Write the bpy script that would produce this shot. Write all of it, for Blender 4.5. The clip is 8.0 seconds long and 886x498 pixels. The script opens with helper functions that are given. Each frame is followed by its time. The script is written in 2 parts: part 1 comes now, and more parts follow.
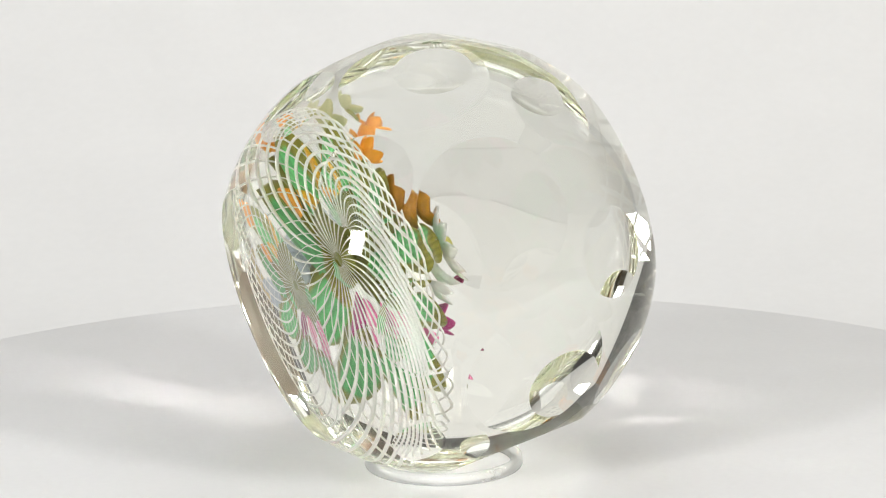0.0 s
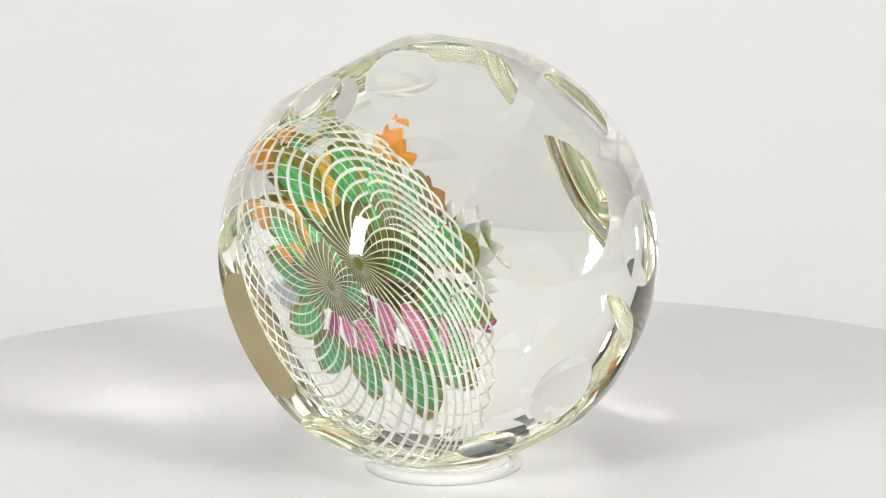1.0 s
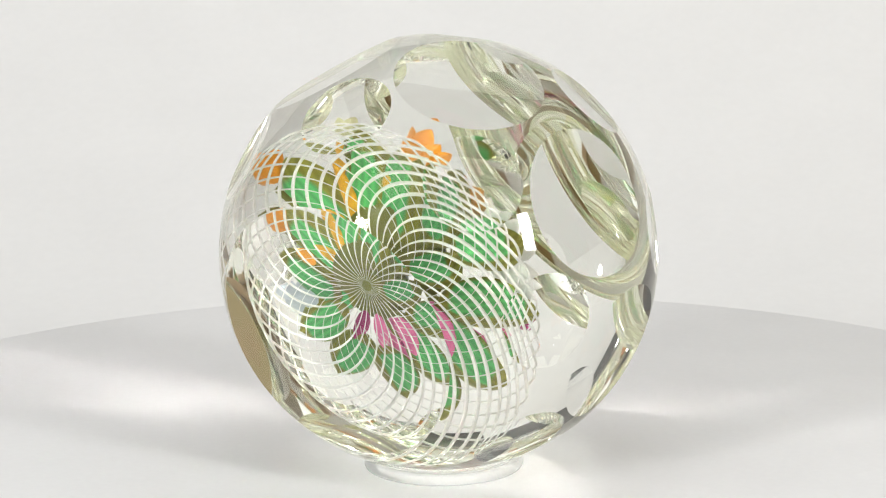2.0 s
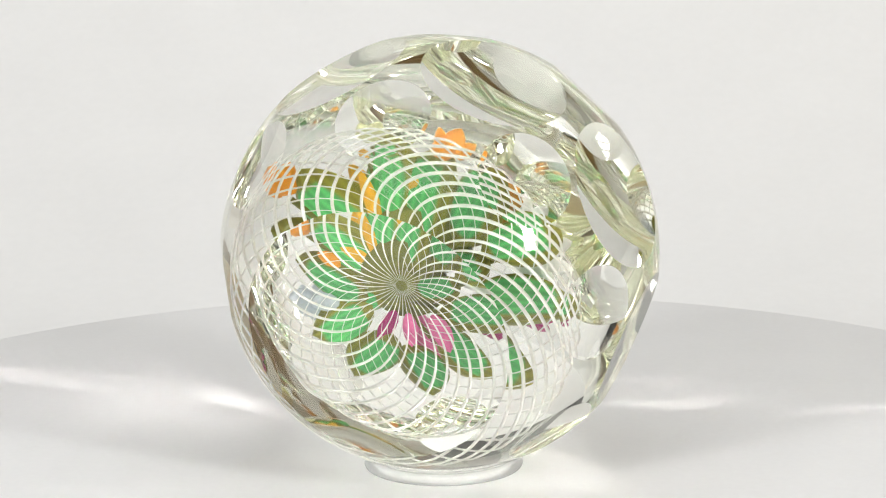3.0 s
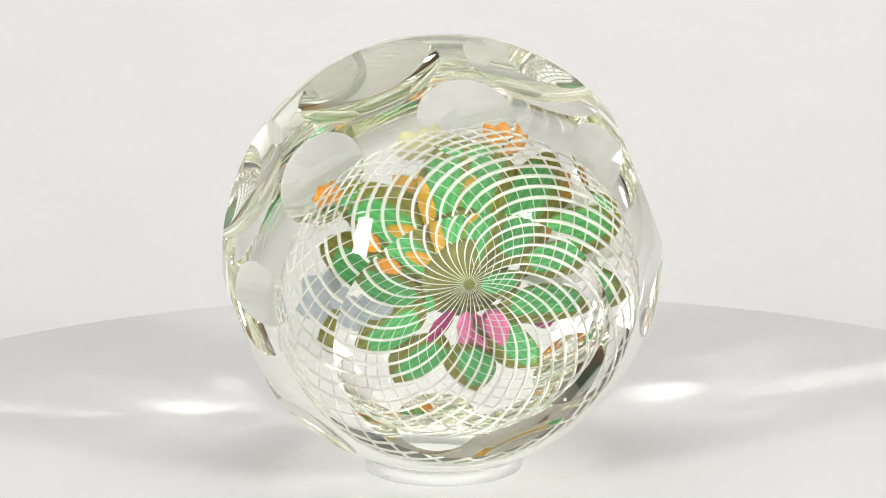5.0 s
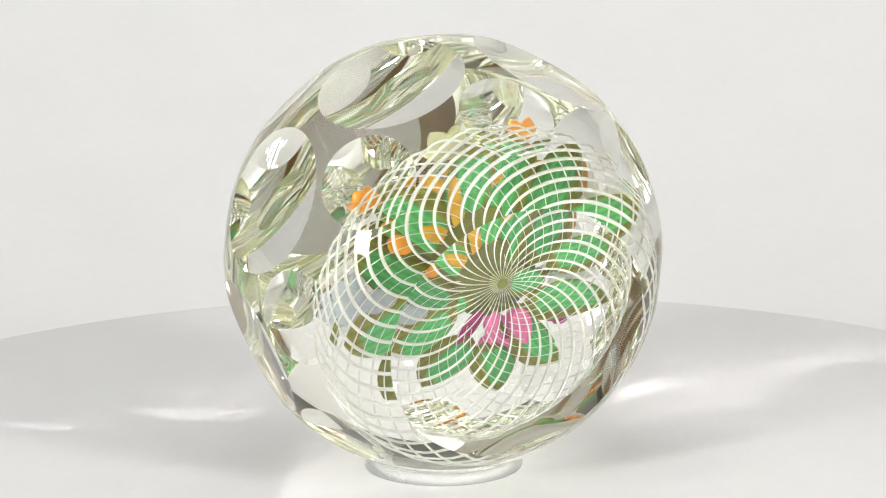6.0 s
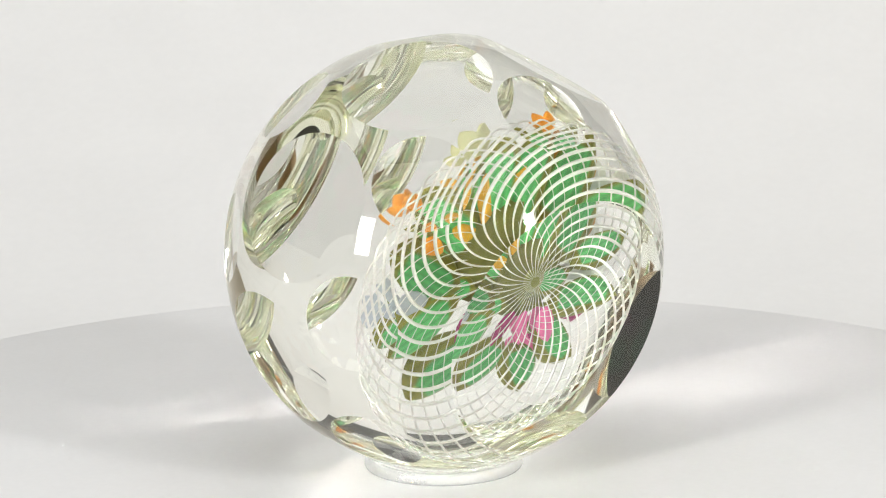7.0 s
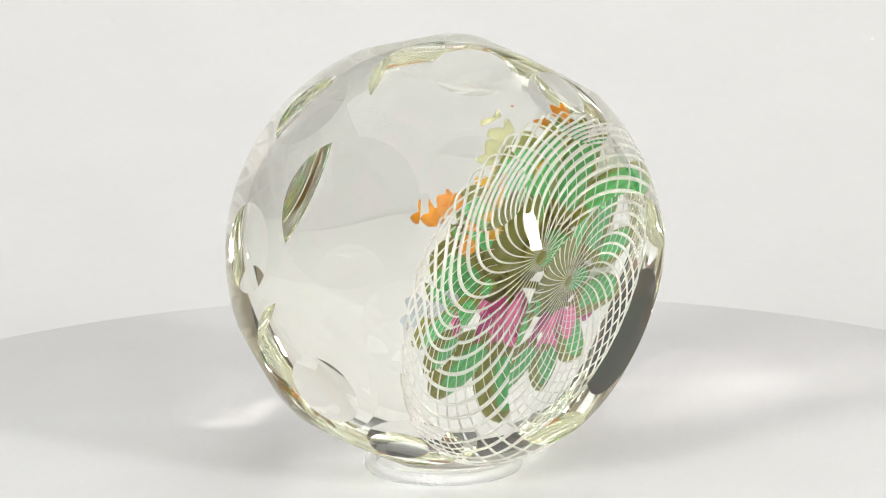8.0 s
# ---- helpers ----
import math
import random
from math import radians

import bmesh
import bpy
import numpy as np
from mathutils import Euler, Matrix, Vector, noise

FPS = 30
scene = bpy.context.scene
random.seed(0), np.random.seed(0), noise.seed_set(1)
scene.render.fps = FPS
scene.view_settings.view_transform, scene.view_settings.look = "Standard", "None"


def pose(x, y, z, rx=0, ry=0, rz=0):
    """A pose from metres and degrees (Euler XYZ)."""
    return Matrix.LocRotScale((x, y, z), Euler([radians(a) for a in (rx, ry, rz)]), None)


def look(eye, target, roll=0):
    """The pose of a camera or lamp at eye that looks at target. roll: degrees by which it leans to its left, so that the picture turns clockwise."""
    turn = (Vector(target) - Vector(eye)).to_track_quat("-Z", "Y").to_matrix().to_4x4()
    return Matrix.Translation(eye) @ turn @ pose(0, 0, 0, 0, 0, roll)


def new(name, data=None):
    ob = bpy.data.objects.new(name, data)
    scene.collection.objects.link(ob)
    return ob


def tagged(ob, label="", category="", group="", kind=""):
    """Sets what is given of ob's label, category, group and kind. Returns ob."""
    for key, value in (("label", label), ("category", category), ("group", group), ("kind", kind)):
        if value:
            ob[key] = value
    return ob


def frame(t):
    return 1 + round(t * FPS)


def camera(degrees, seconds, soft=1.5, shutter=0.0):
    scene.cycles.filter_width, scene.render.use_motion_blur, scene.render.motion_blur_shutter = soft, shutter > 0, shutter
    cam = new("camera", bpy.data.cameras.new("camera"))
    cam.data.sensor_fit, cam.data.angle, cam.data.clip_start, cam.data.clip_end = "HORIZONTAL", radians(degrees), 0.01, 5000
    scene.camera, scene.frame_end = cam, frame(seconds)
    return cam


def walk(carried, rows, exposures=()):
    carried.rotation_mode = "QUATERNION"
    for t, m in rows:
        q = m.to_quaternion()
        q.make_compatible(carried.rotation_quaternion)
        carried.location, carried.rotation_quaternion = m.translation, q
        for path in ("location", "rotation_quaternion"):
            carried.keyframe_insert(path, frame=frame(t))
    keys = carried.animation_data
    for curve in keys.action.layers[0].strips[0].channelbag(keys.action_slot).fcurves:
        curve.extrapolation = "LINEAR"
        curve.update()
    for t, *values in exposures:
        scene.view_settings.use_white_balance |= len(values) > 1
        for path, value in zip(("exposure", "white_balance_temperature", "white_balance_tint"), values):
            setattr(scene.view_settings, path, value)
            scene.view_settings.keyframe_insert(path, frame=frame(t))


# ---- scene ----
# A cut-glass paperweight turns slowly on a white display turntable.
R = 0.0404           # radius of the glass ball
ZC = 0.0405          # height of its centre over the turntable
SLIP = 0.0008        # the ball stands this far off the turntable's axis, towards its base facet
TILT = 15.75         # the base facet looks this far below the horizon
SPIN = 15.2          # degrees per second
FACING = 4.375       # the base faces the camera at this second
ELEV = 11.75
DIST = 0.4637

cam = camera(20.0, 8.0, soft=1.15)
eye = (0.0, -DIST * math.cos(radians(ELEV)), ZC + DIST * math.sin(radians(ELEV)))
aim = look(eye, (0.0003, 0.0, ZC + 0.0006), -0.6)
walk(cam, [(0.0, aim), (8.0, aim)])

# ---- world and lights ----
world = bpy.data.worlds.new("studio_dark")
world.use_nodes = True
world.node_tree.nodes["Background"].inputs[0].default_value = (0.9, 0.95, 1.0, 1)
world.node_tree.nodes["Background"].inputs[1].default_value = 0.05
scene.world = world
scene.view_settings.exposure = -1.140
scene.cycles.max_bounces, scene.cycles.transmission_bounces, scene.cycles.glossy_bounces = 32, 32, 32
scene.cycles.caustics_refractive, scene.cycles.caustics_reflective, scene.cycles.blur_glossy = True, True, 0.0
scene.cycles.sample_clamp_indirect, scene.cycles.sample_clamp_direct = 0.0, 0.0


def area(name, place, target, w, h, watts, colour):
    lamp = bpy.data.lights.new(name, "AREA")
    lamp.shape, lamp.size, lamp.size_y, lamp.energy, lamp.color = "RECTANGLE", w, h, watts, colour
    ob = new(name, lamp)
    ob.matrix_world = look(place, target)
    return ob


def around(azimuth, elevation, d):
    a, e = radians(azimuth), radians(elevation)
    return (d * math.sin(a) * math.cos(e), -d * math.cos(a) * math.cos(e), ZC + d * math.sin(e))


SOFT = 0.95
area("softbox_lamp_a", around(-42, 17, SOFT), (0, 0, ZC), 0.125, 0.29, 12.5, (0.99, 0.99, 0.99))
area("softbox_lamp_b", around(47, 17.5, SOFT), (0, 0, ZC), 0.10, 0.29, 12.5, (0.99, 0.99, 0.99))
# Unseen broad fill from above, added for the soft ambient light.
area("overhead_fill", (0, -0.35, 1.25), (0, -0.35, 0), 1.7, 2.0, 22.5, (0.944, 0.978, 1.0))


# ---- materials ----
def material(name, colour, rough=0.5, metal=0.0, spec=0.5, grain=0.06, size=200.0, bump=0.0, stain=0.04, ior=1.5, see_through=0.0):
    m = bpy.data.materials.new(name)
    m.use_nodes = True
    nt = m.node_tree
    b = nt.nodes["Principled BSDF"]
    b.inputs["Roughness"].default_value = rough
    b.inputs["Metallic"].default_value = metal
    b.inputs["Specular IOR Level"].default_value = spec
    b.inputs["IOR"].default_value = ior
    co = nt.nodes.new("ShaderNodeTexCoord")
    fine = nt.nodes.new("ShaderNodeTexNoise")
    fine.inputs["Scale"].default_value, fine.inputs["Detail"].default_value = size, 4
    wide = nt.nodes.new("ShaderNodeTexNoise")
    wide.inputs["Scale"].default_value, wide.inputs["Detail"].default_value = size / 14, 3
    for n in (fine, wide):
        nt.links.new(co.outputs["Object"], n.inputs["Vector"])
    last = None
    for n, amount in ((fine, grain), (wide, stain)):
        ramp = nt.nodes.new("ShaderNodeMapRange")
        ramp.inputs[1].default_value, ramp.inputs[2].default_value = 0.3, 0.7
        ramp.inputs[3].default_value, ramp.inputs[4].default_value = 1 - amount, 1 + amount * 0.4
        nt.links.new(n.outputs["Fac"], ramp.inputs[0])
        mul = nt.nodes.new("ShaderNodeVectorMath")
        mul.operation = "SCALE"
        if last is None:
            mul.inputs[0].default_value = colour
        else:
            nt.links.new(last, mul.inputs[0])
        nt.links.new(ramp.outputs[0], mul.inputs["Scale"])
        last = mul.outputs[0]
    nt.links.new(last, b.inputs["Base Color"])
    if bump:
        bn = nt.nodes.new("ShaderNodeBump")
        bn.inputs["Strength"].default_value, bn.inputs["Distance"].default_value = bump, 0.0004
        nt.links.new(fine.outputs["Fac"], bn.inputs["Height"])
        nt.links.new(bn.outputs[0], b.inputs["Normal"])
    if see_through:
        let_through(m, see_through)
    return m


def let_through(m, share):
    """Thin clear-edged petals: part of what lies behind shows through."""
    nt = m.node_tree
    t = nt.nodes.new("ShaderNodeBsdfTransparent")
    mix = nt.nodes.new("ShaderNodeMixShader")
    mix.inputs[0].default_value = share
    nt.links.new(nt.nodes["Principled BSDF"].outputs[0], mix.inputs[1])
    nt.links.new(t.outputs[0], mix.inputs[2])
    nt.links.new(mix.outputs[0], nt.nodes["Material Output"].inputs["Surface"])


def glass_material(name, colour, ior, rough=0.0):
    m = bpy.data.materials.new(name)
    m.use_nodes = True
    nt = m.node_tree
    nt.nodes.remove(nt.nodes["Principled BSDF"])
    g = nt.nodes.new("ShaderNodeBsdfGlass")
    g.inputs["Color"].default_value = (*colour, 1)
    g.inputs["IOR"].default_value, g.inputs["Roughness"].default_value = ior, rough
    nt.links.new(g.outputs[0], nt.nodes["Material Output"].inputs["Surface"])
    return m


def leaf_material(name, rib, edge):
    """Two-tone leaf: a bright body inside an olive margin, along the leaf's own length and width."""
    m = material(name, rib, rough=0.35, grain=0.12, size=900)
    nt = m.node_tree
    b = nt.nodes["Principled BSDF"]
    at = nt.nodes.new("ShaderNodeAttribute")
    at.attribute_name = "margin"
    wob = nt.nodes.new("ShaderNodeTexNoise")
    wob.inputs["Scale"].default_value = 500
    add = nt.nodes.new("ShaderNodeMath")
    add.operation = "MULTIPLY_ADD"
    add.inputs[1].default_value = 0.22
    nt.links.new(wob.outputs["Fac"], add.inputs[0])
    nt.links.new(at.outputs["Fac"], add.inputs[2])
    ramp = nt.nodes.new("ShaderNodeValToRGB")
    ramp.color_ramp.elements[0].position, ramp.color_ramp.elements[0].color = 0.62, (*rib, 1)
    ramp.color_ramp.elements[1].position, ramp.color_ramp.elements[1].color = 0.74, (*edge, 1)
    nt.links.new(add.outputs[0], ramp.inputs[0])
    # fine ribs along the leaf, and a tone of its own for each leaf
    rib_at = nt.nodes.new("ShaderNodeAttribute")
    rib_at.attribute_name = "across"
    phase = nt.nodes.new("ShaderNodeMath")
    phase.operation, phase.inputs[1].default_value = "MULTIPLY_ADD", 24.0
    nt.links.new(rib_at.outputs["Fac"], phase.inputs[0])
    nt.links.new(wob.outputs["Fac"], phase.inputs[2])
    wave = nt.nodes.new("ShaderNodeMath")
    wave.operation = "SINE"
    nt.links.new(phase.outputs[0], wave.inputs[0])
    depth = nt.nodes.new("ShaderNodeMapRange")
    depth.inputs[1].default_value, depth.inputs[2].default_value = -1.0, 1.0
    depth.inputs[3].default_value, depth.inputs[4].default_value = 0.80, 1.06
    nt.links.new(wave.outputs[0], depth.inputs[0])
    info = nt.nodes.new("ShaderNodeObjectInfo")
    tone = nt.nodes.new("ShaderNodeMapRange")
    tone.inputs[3].default_value, tone.inputs[4].default_value = 0.78, 1.15
    nt.links.new(info.outputs["Random"], tone.inputs[0])
    both = nt.nodes.new("ShaderNodeMath")
    both.operation = "MULTIPLY"
    nt.links.new(depth.outputs[0], both.inputs[0])
    nt.links.new(tone.outputs[0], both.inputs[1])
    mul = nt.nodes.new("ShaderNodeVectorMath")
    mul.operation = "SCALE"
    nt.links.new(ramp.outputs[0], mul.inputs[0])
    nt.links.new(both.outputs[0], mul.inputs["Scale"])
    nt.links.new(mul.outputs[0], b.inputs["Base Color"])
    return m


GLASS = glass_material("crystal_glass", (0.992, 0.994, 0.966), 1.52)
ACRYLIC = material("frosted_acrylic", (0.88, 0.88, 0.87), 0.35, grain=0.02, size=600, see_through=0.72)
WHITE_THREAD = material("white_enamel_thread", (0.96, 0.96, 0.945), 0.35, grain=0.03, size=1500)
GREEN = leaf_material("green_leaf_glass", (0.12, 0.60, 0.18), (0.30, 0.29, 0.035))
ORANGE = material("orange_glass", (0.98, 0.40, 0.03), 0.3, grain=0.12, size=900)
AMBER = material("amber_glass", (0.92, 0.52, 0.04), 0.3, grain=0.15, size=900)
BROWN = material("brown_amber_glass", (0.56, 0.25, 0.02), 0.3, grain=0.2, size=900)
PINK = material("pink_glass", (0.94, 0.22, 0.50), 0.3, grain=0.12, size=900)
MAGENTA = material("magenta_glass", (0.45, 0.03, 0.19), 0.3, grain=0.15, size=900)
PALE = material("white_petal_glass", (0.94, 0.94, 0.92), 0.3, grain=0.05, size=900)
LEMON = material("lemon_glass", (0.85, 0.82, 0.22), 0.3, grain=0.1, size=900)
CREAM = material("pale_yellow_glass", (0.86, 0.86, 0.50), 0.3, grain=0.08, size=900, see_through=0.3)
BLUE = material("pale_blue_glass", (0.78, 0.86, 0.95), 0.3, grain=0.1, size=900, see_through=0.3)
STEM = material("olive_stem_glass", (0.24, 0.25, 0.05), 0.35, grain=0.15, size=900)
DISC_WHITE = material("white_turntable_laminate", (0.80, 0.80, 0.80), 0.45, grain=0.015, size=700, bump=0.03, stain=0.02)
PAPER = material("white_backdrop_paper", (0.82, 0.82, 0.815), 0.9, grain=0.012, size=300, bump=0.05, stain=0.02)
WALL = material("white_studio_wall", (0.86, 0.86, 0.85), 0.85, grain=0.02, size=3)
TAN_WALL = material("golden_tan_wall", (0.92, 0.76, 0.42), 0.85, grain=0.08, size=4)
# Near-black colour stands in for the unlit room around the backdrop.
DARK_WALL = material("unlit_room_dark", (0.030, 0.028, 0.030), 0.85, grain=0.1, size=4)
BROWN_WALL = material("golden_brown_wall", (0.36, 0.23, 0.08), 0.85, grain=0.15, size=4)
WOOD = material("brown_table_wood", (0.22, 0.14, 0.07), 0.5, grain=0.25, size=9)


# ---- mesh helpers ----
def finish(name, bm, mat, smooth=True):
    me = bpy.data.meshes.new(name)
    bm.normal_update()
    for f in bm.faces:
        f.smooth = smooth
    bm.to_mesh(me)
    bm.free()
    me.materials.append(mat)
    return me


def part(name, bm, mat, parent, label="", smooth=True):
    ob = new(name, finish(name, bm, mat, smooth))
    ob.parent = parent
    if label:
        tagged(ob, label)
    return ob


def lathe(profile, steps=96):
    """A closed ring of faces turned about z from (radius, height) pairs, the last joined to the first."""
    bm = bmesh.new()
    rows = [[bm.verts.new((r * math.cos(2 * math.pi * k / steps), r * math.sin(2 * math.pi * k / steps), z)) for k in range(steps)] for r, z in profile]
    for i in range(len(rows)):
        a, b = rows[i], rows[(i + 1) % len(rows)]
        for k in range(steps):
            n = (k + 1) % steps
            bm.faces.new((a[k], a[n], b[n], b[k]))
    bmesh.ops.recalc_face_normals(bm, faces=bm.faces)
    return bm


def rounded_disc(radius, height, fillet, steps=160):
    bm = bmesh.new()
    profile = [(radius - fillet * (1 - math.sin(a)), height - fillet * (1 - math.cos(a))) for a in [math.pi / 2 * i / 8 for i in range(9)]]
    profile = profile + [(radius, 0.0)]
    rows = [[bm.verts.new((r * math.cos(2 * math.pi * k / steps), r * math.sin(2 * math.pi * k / steps), z)) for k in range(steps)] for r, z in profile]
    for a, b in zip(rows, rows[1:]):
        for k in range(steps):
            n = (k + 1) % steps
            bm.faces.new((a[k], b[k], b[n], a[n]))
    bm.faces.new(rows[0])
    bm.faces.new(rows[-1][::-1])
    return bm


def slab(x0, y0, z0, x1, y1, z1):
    bm = bmesh.new()
    bmesh.ops.create_cube(bm, size=1)
    bmesh.ops.transform(bm, matrix=Matrix.Translation(((x0 + x1) / 2, (y0 + y1) / 2, (z0 + z1) / 2)) @ Matrix.Diagonal((x1 - x0, y1 - y0, z1 - z0, 1)), verts=bm.verts)
    return bm


def tube(points, radii, sides=6):
    """A tapering tube along points, with closed ends."""
    bm = bmesh.new()
    rows, last = [], None
    for i, p in enumerate(points):
        ahead = (points[min(i + 1, len(points) - 1)] - points[max(i - 1, 0)]).normalized()
        side = ahead.cross(Vector((0, 0, 1)))
        if side.length < 1e-4:
            side = ahead.cross(Vector((0, 1, 0)))
        side.normalize()
        if last is not None and side.dot(last) < 0:
            side = -side
        last = side
        over = side.cross(ahead)
        rows.append([bm.verts.new(p + radii[i] * (math.cos(2 * math.pi * k / sides) * side + math.sin(2 * math.pi * k / sides) * over)) for k in range(sides)])
    for a, b in zip(rows, rows[1:]):
        for k in range(sides):
            n = (k + 1) % sides
            bm.faces.new((a[k], a[n], b[n], b[k]))
    bm.faces.new(rows[0][::-1])
    bm.faces.new(rows[-1])
    bmesh.ops.recalc_face_normals(bm, faces=bm.faces)
    return bm


def structure(name, bm, mat, label, category):
    return tagged(new(name, finish(name, bm, mat, False)), label, category, kind="structure")


# ---- the studio ----
FLOOR = -0.05
# Unseen walls, added; coloured in patches for what the glass bends into view.
structure("unseen_wall_west", slab(-1.56, -1.46, FLOOR - 0.02, -1.5, 1.3, 1.4), DARK_WALL, "unseen near-black wall standing in for the unlit room", "wall")
structure("unseen_wall_east", slab(1.5, -1.46, FLOOR - 0.02, 1.56, 1.3, 1.4), TAN_WALL, "unseen golden tan wall, added to show through the glass", "wall")
structure("unseen_wall_south", slab(-1.5, -1.46, 0.24, 0.80, -1.40, 1.4), WALL, "unseen white upper wall opposite the backdrop, added to show through the glass", "wall")
structure("unseen_wall_corner", slab(0.80, -1.46, 0.24, 1.5, -1.40, 1.4), TAN_WALL, "unseen golden tan panel opposite the backdrop, added to show through the glass", "wall")
structure("unseen_wall_lower", slab(-1.5, -1.46, FLOOR - 0.02, 1.5, -1.39, 0.24), BROWN_WALL, "unseen golden brown panel opposite the backdrop, added to show through the glass", "wall")
structure("unseen_wall_north", slab(-1.5, 1.24, FLOOR - 0.02, 1.5, 1.3, 1.4), DARK_WALL, "unseen near-black wall standing in for the unlit room behind the backdrop", "wall")
structure("ceiling", slab(-1.56, -1.46, 1.4, 1.56, 1.3, 1.46), WALL, "plain white studio ceiling", "ceiling")


def sweep():
    """Seamless paper: flat, then curving up behind the turntable."""
    profile = [(-0.26, FLOOR), (-0.1, FLOOR), (0.1, FLOOR), (0.22, FLOOR)]
    for i in range(1, 25):
        a = math.pi / 2 * i / 24
        profile.append((0.22 + 0.42 * math.sin(a), FLOOR + 0.42 * (1 - math.cos(a))))
    profile.append((0.64, 0.43))
    bm = bmesh.new()
    xs = [-0.6 + 1.2 * i / 12 for i in range(13)]
    top = [[bm.verts.new((x, y, z)) for x in xs] for y, z in profile]
    low = []
    for i, (y, z) in enumerate(profile):
        (ya, za), (yb, zb) = profile[max(i - 1, 0)], profile[min(i + 1, len(profile) - 1)]
        d = math.hypot(yb - ya, zb - za)
        low.append([bm.verts.new((x, y + 0.004 * (zb - za) / d, z - 0.004 * (yb - ya) / d)) for x in xs])
    for g, flip in ((top, False), (low, True)):
        for a, b in zip(g, g[1:]):
            for k in range(12):
                q = (a[k], a[k + 1], b[k + 1], b[k])
                bm.faces.new(q[::-1] if flip else q)
    for k in range(12):
        bm.faces.new((low[0][k], low[0][k + 1], top[0][k + 1], top[0][k]))
        bm.faces.new((top[-1][k], top[-1][k + 1], low[-1][k + 1], low[-1][k]))
    return bm


backdrop = new("backdrop", finish("backdrop", sweep(), PAPER))
tagged(backdrop, "seamless white paper backdrop curving up behind the turntable", "backdrop", kind="structure")
structure("floor", slab(-1.5, -1.40, FLOOR - 0.06, 1.5, 1.24, FLOOR - 0.004), WOOD, "plain brown wooden tabletop under the paper", "floor")

# ---- the turntable and the ring ----
turntable = new("turntable")
tagged(turntable, "round white display turntable with a smooth matt top", "turntable")
disc = part("platter", rounded_disc(0.149, 0.014, 0.006), DISC_WHITE, turntable)
disc.location = (0, 0, -0.014)
foot = part("base", rounded_disc(0.11, 0.036, 0.003), DISC_WHITE, turntable)
foot.location = (0, 0, FLOOR)

# a low band of clear plastic with a rounded rim
ring_profile = [(0.0128, 0.0), (0.0147, 0.0), (0.0149, 0.0004), (0.0148, 0.0016), (0.0145, 0.0020), (0.0140, 0.0022), (0.0134, 0.0020), (0.0129, 0.0016)]
stand_ring = tagged(new("stand_ring", finish("stand_ring", lathe(ring_profile), ACRYLIC)), "clear acrylic ring holding the glass ball on the turntable", "display ring")

# ---- the paperweight ----
paperweight = new("paperweight")
tagged(paperweight, "faceted clear glass paperweight with a flower bouquet over white filigree", "paperweight")


def way(theta, phi):
    t, p = radians(theta), radians(phi)
    return Vector((math.sin(t) * math.cos(p), math.sin(t) * math.sin(p), math.cos(t)))


# direction, distance of the rim's plane and depth of each cut, in radii
CUTS = [(way(0, 0), 0.80, 0.0)]                                          # flat base
CUTS += [(way(63, 45 * k), 0.977, 0.013) for k in range(8)]              # small hollow windows round the base
CUTS += [(way(88.5, 22.5 + 45 * k), 0.944, 0.003) for k in range(8)]     # large, hardly hollow windows round the widest part
CUTS += [(way(118, 45 * k), 0.980, 0.004) for k in range(8)]             # a row of hollow windows nearer the crown
CUTS += [(way(180, 0), 0.79, 0.0)]                                       # flat crown
RINGS = (0.93, 0.85, 0.76, 0.67, 0.57, 0.47, 0.36, 0.25, 0.13, 0.04)


def hollow_out(bm, face, n, depth, mark, index):
    """Grind a flat round window into a shallow bowl of the same rim, in rings of small faces."""
    rim = list(face.verts)
    middle = sum((v.co for v in rim), Vector()) / len(rim)
    bm.faces.remove(face)
    outer = rim
    made = []
    for f in RINGS:
        inner = [bm.verts.new(middle + (v.co - middle) * f - n * depth * R * (1 - f * f)) for v in rim]
        for k in range(len(rim)):
            m = (k + 1) % len(rim)
            made.append(bm.faces.new((outer[k], outer[m], inner[m], inner[k])))
        outer = inner
    made.append(bm.faces.new(outer))
    for f in made:
        f[mark] = index


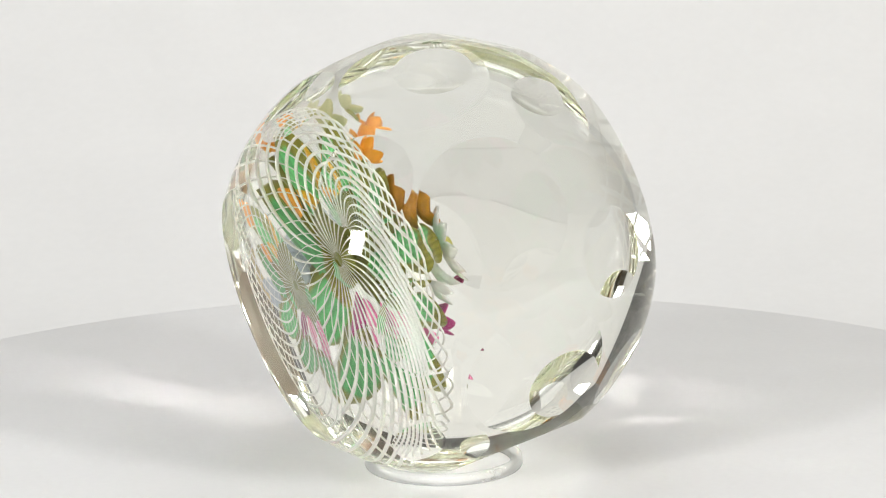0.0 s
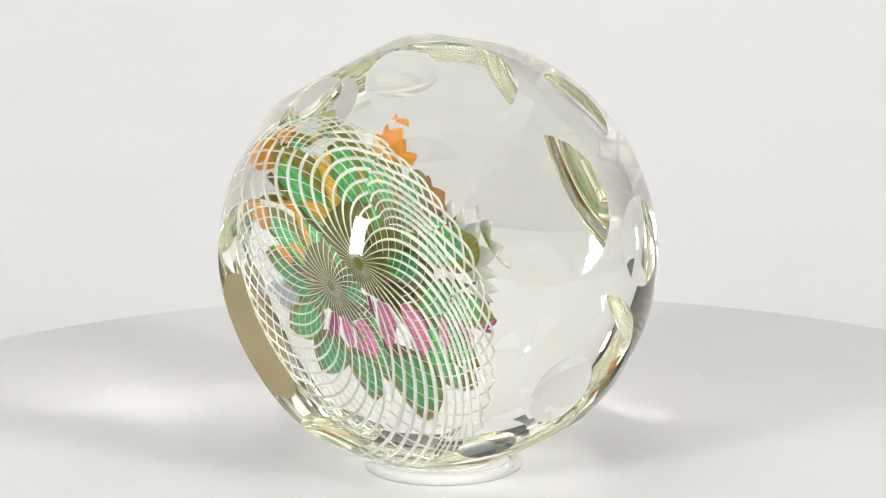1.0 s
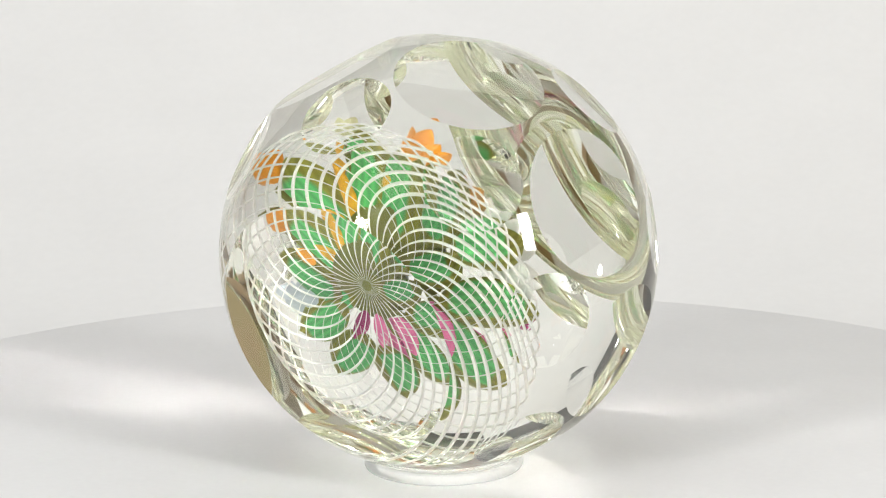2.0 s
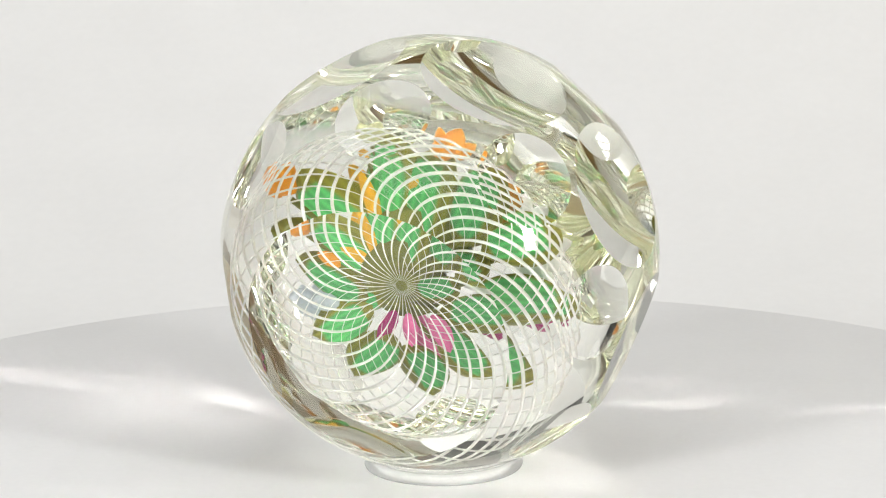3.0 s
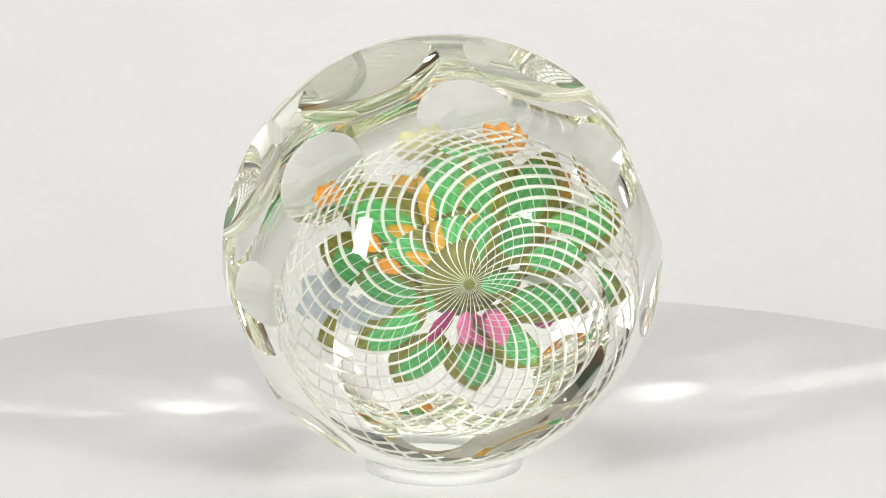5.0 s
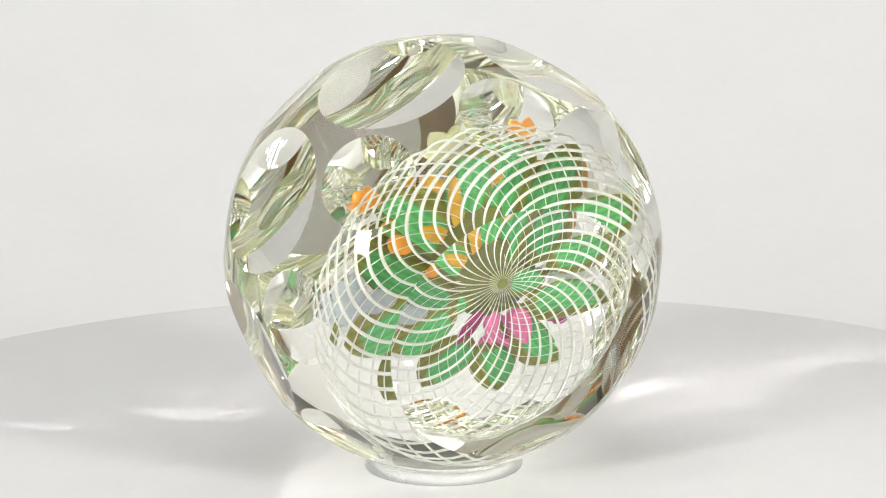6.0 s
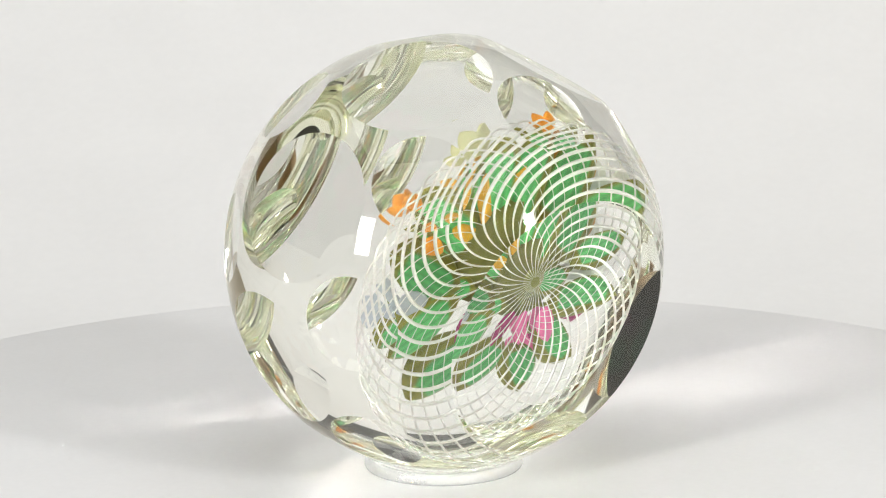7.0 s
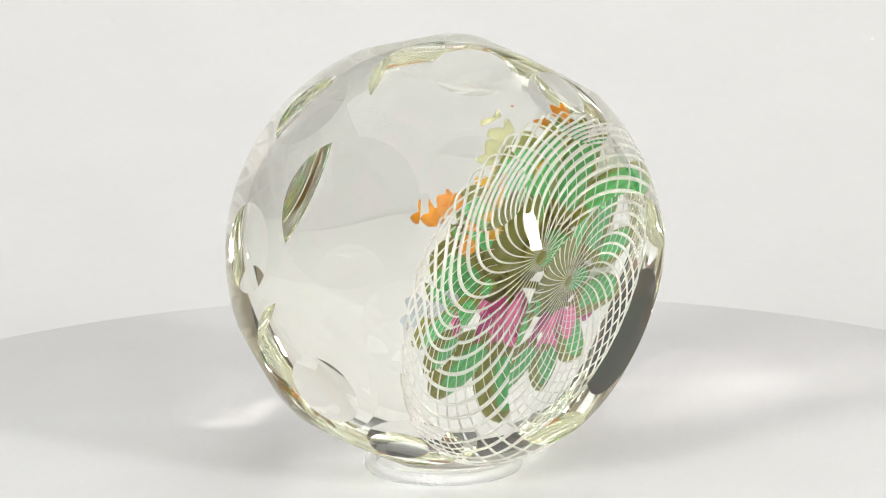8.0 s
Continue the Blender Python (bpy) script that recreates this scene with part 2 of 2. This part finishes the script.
def glass_body(parent):
    """The ball with its base and its round windows ground into it."""
    bm = bmesh.new()
    bmesh.ops.create_icosphere(bm, subdivisions=7, radius=R)
    mark = bm.faces.layers.int.new("cut")
    for index, (n, h, depth) in enumerate(CUTS):
        geom = list(bm.verts) + list(bm.edges) + list(bm.faces)
        done = bmesh.ops.bisect_plane(bm, geom=geom, dist=1e-7, plane_co=n * h * R, plane_no=n, clear_outer=True)
        rim = {v for v in done["geom_cut"] if isinstance(v, bmesh.types.BMVert)}
        u = n.orthogonal().normalized()
        w = n.cross(u)
        rim = sorted(rim, key=lambda v: math.atan2(v.co.dot(w), v.co.dot(u)))
        f = bm.faces.new(rim)
        f[mark] = index + 1
    # finer facets on the round part, set back on the sphere
    sphere_edges = list({e for f in bm.faces if not f[mark] for e in f.edges})
    old = set(bm.verts)
    bmesh.ops.subdivide_edges(bm, edges=sphere_edges, cuts=1, use_grid_fill=True)
    owner = {v: f[mark] for f in bm.faces if f[mark] for v in f.verts}
    for v in bm.verts:
        if v in old:
            continue
        if v in owner:
            n, h, depth = CUTS[owner[v] - 1]
            flat = v.co - n * v.co.dot(n)
            v.co = n * h * R + flat.normalized() * R * math.sqrt(1 - h * h)
        else:
            v.co = v.co.normalized() * R
    for face in [f for f in bm.faces if f[mark]]:
        n, h, depth = CUTS[face[mark] - 1]
        hollow_out(bm, face, n, depth, mark, face[mark])
    bm.normal_update()
    marks = [f[mark] for f in bm.faces]
    ob = part("glass_body", bm, GLASS, parent, "clear crystal ball with round hollow windows and a flat base")
    me = ob.data
    normals = []
    for face, index in zip(me.polygons, marks):
        for k in face.vertices:
            p = me.vertices[k].co
            if index == 0:
                normals.append(p.normalized())
            else:
                n, h, depth = CUTS[index - 1]
                aside = p - n * p.dot(n)
                normals.append((n - aside * (2 * depth / (R * (1 - h * h)))).normalized())
    me.normals_split_custom_set(normals)
    return ob


body = glass_body(paperweight)


def bowl(v, phi):
    """A point of the filigree cushion: v from the pole (0) to the rim (1)."""
    u = min(1.0, v / 0.86)
    turn = math.pi / 2 * max(0.0, (v - 0.86) / 0.14)
    r = 0.635 * u + 0.04 * math.sin(turn)
    s = 0.345 + 0.035 * u * u - 0.06 * (1 - math.cos(turn))
    slip = (1 - v) ** 1.5
    return Vector((r * math.cos(phi) + 0.03 * slip, r * math.sin(phi) + 0.02 + 0.10 * slip, s)) * R


def turned_under(v, phi):
    """The cushion's upper layer, from the rim back inwards."""
    turn = math.pi / 2 * min(1.0, v / 0.12)
    u = max(0.0, (v - 0.12) / 0.88)
    r = 0.635 + 0.04 * math.cos(turn) - 0.48 * u
    s = 0.320 - 0.042 * math.sin(turn) + 0.012 * u
    return Vector((r * math.cos(phi), r * math.sin(phi) + 0.02, s)) * R


THREADS = 36
cushion = part("filigree_pole", tube([bowl(0, 0) + Vector((0, 0, -0.0001 - 0.0003 * i)) for i in range(5)], [0.0006, 0.0013, 0.0019, 0.0023, 0.0025], 18), STEM, paperweight, "olive knot where the white threads meet")
for k in range(THREADS):
    start = 2 * math.pi * k / THREADS
    pts, rad = [], []
    for i in range(30):
        v = 0.035 + 0.965 * i / 29
        pts.append(bowl(v, start - 1.30 * v ** 2.0))
        rad.append(R * (0.0003 + 0.0092 * min(1, v * 1.6) ** 1.2 * (1 - 0.25 * v)))
    part("thread", tube(pts, rad, 5), WHITE_THREAD, cushion)
    pts, rad = [], []
    for i in range(24):
        v = (i / 23) ** 1.3
        pts.append(turned_under(v, start - 1.30 - 1.5 * v))
        rad.append(R * (0.0062 - 0.0047 * min(1, 1.7 * v)))
    part("thread", tube(pts, rad, 5), WHITE_THREAD, cushion)


def leaf(phi, r0, r1, width, s0, s1, lift):
    """A plump pointed leaf from r0 to r1 along the direction phi."""
    bm = bmesh.new()
    layer = bm.verts.layers.float.new("margin")
    ribs = bm.verts.layers.float.new("across")
    across, along = 8, 14
    out, side = Vector((math.cos(phi), math.sin(phi), 0)), Vector((-math.sin(phi), math.cos(phi), 0))
    top, low = [], []
    for i in range(along + 1):
        u = i / along
        w = width * max(0.02, math.sin(math.pi * u ** 0.9) ** 0.6)
        mid = out * (r0 + (r1 - r0) * u) + Vector((0, 0, s0 + (s1 - s0) * u + lift * math.sin(math.pi * u))) + side * 0.03 * math.sin(3 * u + phi * 5)
        a, b = [], []
        for j in range(across + 1):
            c = 2 * j / across - 1
            thick = 0.016 * math.sqrt(max(0.0, 1 - c * c)) * min(1, 6 * u * (1.02 - u) + 0.1) + 0.002
            for row, sign in ((a, 1), (b, -1)):
                q = bm.verts.new((mid + side * w * c + Vector((0, 0, sign * thick - 0.02 * c * c))) * R)
                q[layer] = max(abs(c - 0.25) * 0.85, (u - 0.55) * 2.0, (0.35 - u) * 3)
                q[ribs] = c * w / width
                row.append(q)
        top.append(a)
        low.append(b)
    for g, flip in ((top, True), (low, False)):
        for a, b in zip(g, g[1:]):
            for j in range(across):
                q = (a[j], a[j + 1], b[j + 1], b[j])
                bm.faces.new(q[::-1] if flip else q)
    for i in range(along):
        for j in (0, across):
            bm.faces.new((top[i][j], top[i + 1][j], low[i + 1][j], low[i][j]))
    for i in (0, along):
        for j in range(across):
            bm.faces.new((top[i][j], top[i][j + 1], low[i][j + 1], low[i][j]))
    bmesh.ops.recalc_face_normals(bm, faces=bm.faces)
    return bm


def petal(centre, towards, length, width, up):
    """A spoon-shaped petal."""
    bm = bmesh.new()
    bmesh.ops.create_uvsphere(bm, u_segments=12, v_segments=8, radius=1)
    out = towards.normalized()
    side = up.cross(out).normalized()
    over = out.cross(side)
    for v in bm.verts:
        x, y, z = v.co
        wide = width * (0.82 + 0.08 * x)
        ragged = 0.11 * width * noise.noise(v.co * 3.1 + centre * 1300 + out * 7)
        wide = wide * (1 - 0.42 * max(0.0, x) ** 2)
        v.co = centre + out * (length * (x + 0.95) / 2 + ragged) + side * (wide * y + ragged) + over * (0.22 * width * z + 0.10 * length * x * x)
    return bm


def bead(centre, radius, squash=0.7):
    bm = bmesh.new()
    bmesh.ops.create_uvsphere(bm, u_segments=14, v_segments=10, radius=1)
    for v in bm.verts:
        wob = 1 + 0.16 * noise.noise(v.co * 2.5 + centre * 900)
        v.co = centre + Vector((v.co.x * radius * wob, v.co.y * radius * wob, v.co.z * radius * squash))
    return bm


rng = random.Random(4)
# compass directions of the leaves, seen from the base side, clockwise from the top
for turn, r0, r1, wide in ((-40, 0.16, 0.57, 0.115), (-7, 0.24, 0.58, 0.105), (17, 0.14, 0.60, 0.10), (38, 0.24, 0.63, 0.095), (65, 0.30, 0.65, 0.088), (98, 0.16, 0.61, 0.092), (130, 0.18, 0.52, 0.09),
                           (172, 0.20, 0.47, 0.105), (212, 0.17, 0.48, 0.105), (250, 0.14, 0.50, 0.105), (287, 0.14, 0.52, 0.10), (5, 0.10, 0.30, 0.07), (62, 0.08, 0.30, 0.07), (265, 0.08, 0.30, 0.07)):
    part("leaf", leaf(radians(90 - turn), r0, r1, wide * 1.08, 0.268, 0.258 + rng.uniform(-0.012, 0.006), -0.008), GREEN, paperweight, "two-tone green glass leaf with an olive margin")


def bud(name, label, x, y, s, turn, length, width, mat):
    """A single plump petal lying close under the filigree."""
    a = radians(90 - turn)
    return part(name, petal(Vector((x, y, s)) * R, Vector((math.cos(a), math.sin(a), 0.0)), length * R, width * R, Vector((0, 0, 1))), mat, paperweight, label)


def flower(name, label, x, y, s, petals, length, width, mat, heart=None, lean=0.35, heart_size=0.035):
    """Petals round a heart, facing the dome side (-z)."""
    centre = Vector((x, y, s)) * R
    up = Vector((x * 0.4, y * 0.4, -1)).normalized()
    head = part(name, bead(centre + up * 0.03 * R, heart_size * R), heart or mat, paperweight, label)
    u = up.orthogonal().normalized()
    w = up.cross(u)
    for k in range(petals):
        a = 2 * math.pi * k / petals + 0.3
        part("petal", petal(centre, math.cos(a) * u + math.sin(a) * w + up * lean, length * R, width * R, up), mat, head, "")
    pts = [Vector((x * (1 - i / 4) * 0.9, y * (1 - i / 4) * 0.9, s + (0.25 - s) * i / 4)) * R for i in range(5)]
    part("stem", tube(pts, [0.012 * R] * 5, 6), STEM, head, "olive stem")
    return head


flower("daisy", "white glass daisy with a yellow heart", 0.40, 0.140, 0.190, 9, 0.20, 0.055, PALE, LEMON, 0.25, 0.05)
flower("amber_flower", "amber brown glass flower", 0.29, 0.31, 0.218, 6, 0.15, 0.08, BROWN, None, 0.5)
flower("pink_flower", "pink glass flower", 0.12, -0.19, 0.235, 5, 0.17, 0.07, PINK, MAGENTA, 0.5)
flower("magenta_flower", "small magenta glass flower", 0.38, -0.10, 0.215, 5, 0.13, 0.05, MAGENTA, None, 0.8)
flower("orange_flower", "orange glass flower bud", 0.18, 0.54, 0.250, 5, 0.125, 0.055, ORANGE, None, 0.9)
flower("orange_flower", "orange glass flower bud", -0.46, 0.34, 0.255, 5, 0.11, 0.06, ORANGE, None, 0.9)
flower("yellow_flower", "amber yellow glass flower", -0.10, 0.33, 0.235, 6, 0.16, 0.055, AMBER, None, 0.4)
flower("cream_flower", "pale yellow glass flower", -0.14, 0.54, 0.240, 5, 0.12, 0.06, CREAM, None, 0.6)
flower("blue_flower", "pale blue glass flower", -0.43, -0.05, 0.240, 5, 0.13, 0.06, BLUE, None, 0.6)
bud("pink_petal", "bright pink glass petal", 0.030, -0.04, 0.272, 182, 0.17, 0.045, PINK)
bud("pink_petal", "bright pink glass petal", 0.140, -0.04, 0.268, 160, 0.20, 0.065, PINK)
bud("pink_petal", "dull pink glass petal", -0.03, -0.04, 0.258, 215, 0.19, 0.045, MAGENTA)
bud("amber_petal", "amber yellow glass petal", -0.08, 0.20, 0.274, -14, 0.30, 0.035, AMBER)
bud("amber_petal", "amber yellow glass petal", -0.09, 0.18, 0.272, -62, 0.19, 0.040, AMBER)
bud("amber_petal", "amber yellow glass petal", 0.02, 0.28, 0.255, 12, 0.18, 0.035, AMBER)
bud("orange_petal", "orange glass petal", -0.27, 0.17, 0.265, -60, 0.12, 0.045, ORANGE)
bud("orange_petal", "orange glass petal", -0.40, 0.34, 0.250, -55, 0.15, 0.060, ORANGE)
bud("orange_petal", "orange glass petal", 0.15, 0.52, 0.250, 20, 0.13, 0.055, ORANGE)
bud("blue_petal", "pale blue glass petal", -0.30, -0.01, 0.262, 262, 0.15, 0.060, BLUE)
bud("blue_petal", "pale blue glass petal", -0.42, 0.0, 0.250, 265, 0.13, 0.050, BLUE)
part("stem_bundle", tube([Vector((0.03, 0.12, 0.315)) * R, Vector((0.03, 0.11, 0.29)) * R, Vector((0.02, 0.12, 0.262)) * R, Vector((0.01, 0.13, 0.240)) * R, Vector((0.01, 0.13, 0.225)) * R], [0.03 * R, 0.05 * R, 0.10 * R, 0.19 * R, 0.21 * R], 18), STEM, paperweight, "bundle of olive glass stems gathered at the pole")


# ---- what turns ----
def motions():
    rows = []
    for i in range(9):
        t = 1.0 * i
        rows.append((t, SPIN * (t - FACING)))
    walk(paperweight, [(t, pose(SLIP * math.sin(radians(a)), -SLIP * math.cos(radians(a)), ZC, 90 + TILT, 0, a)) for t, a in rows])
    walk(stand_ring, [(t, pose(0, 0, 0, 0, 0, a)) for t, a in rows])
    walk(turntable, [(t, pose(0, 0, 0, 0, 0, a)) for t, a in rows])


motions()
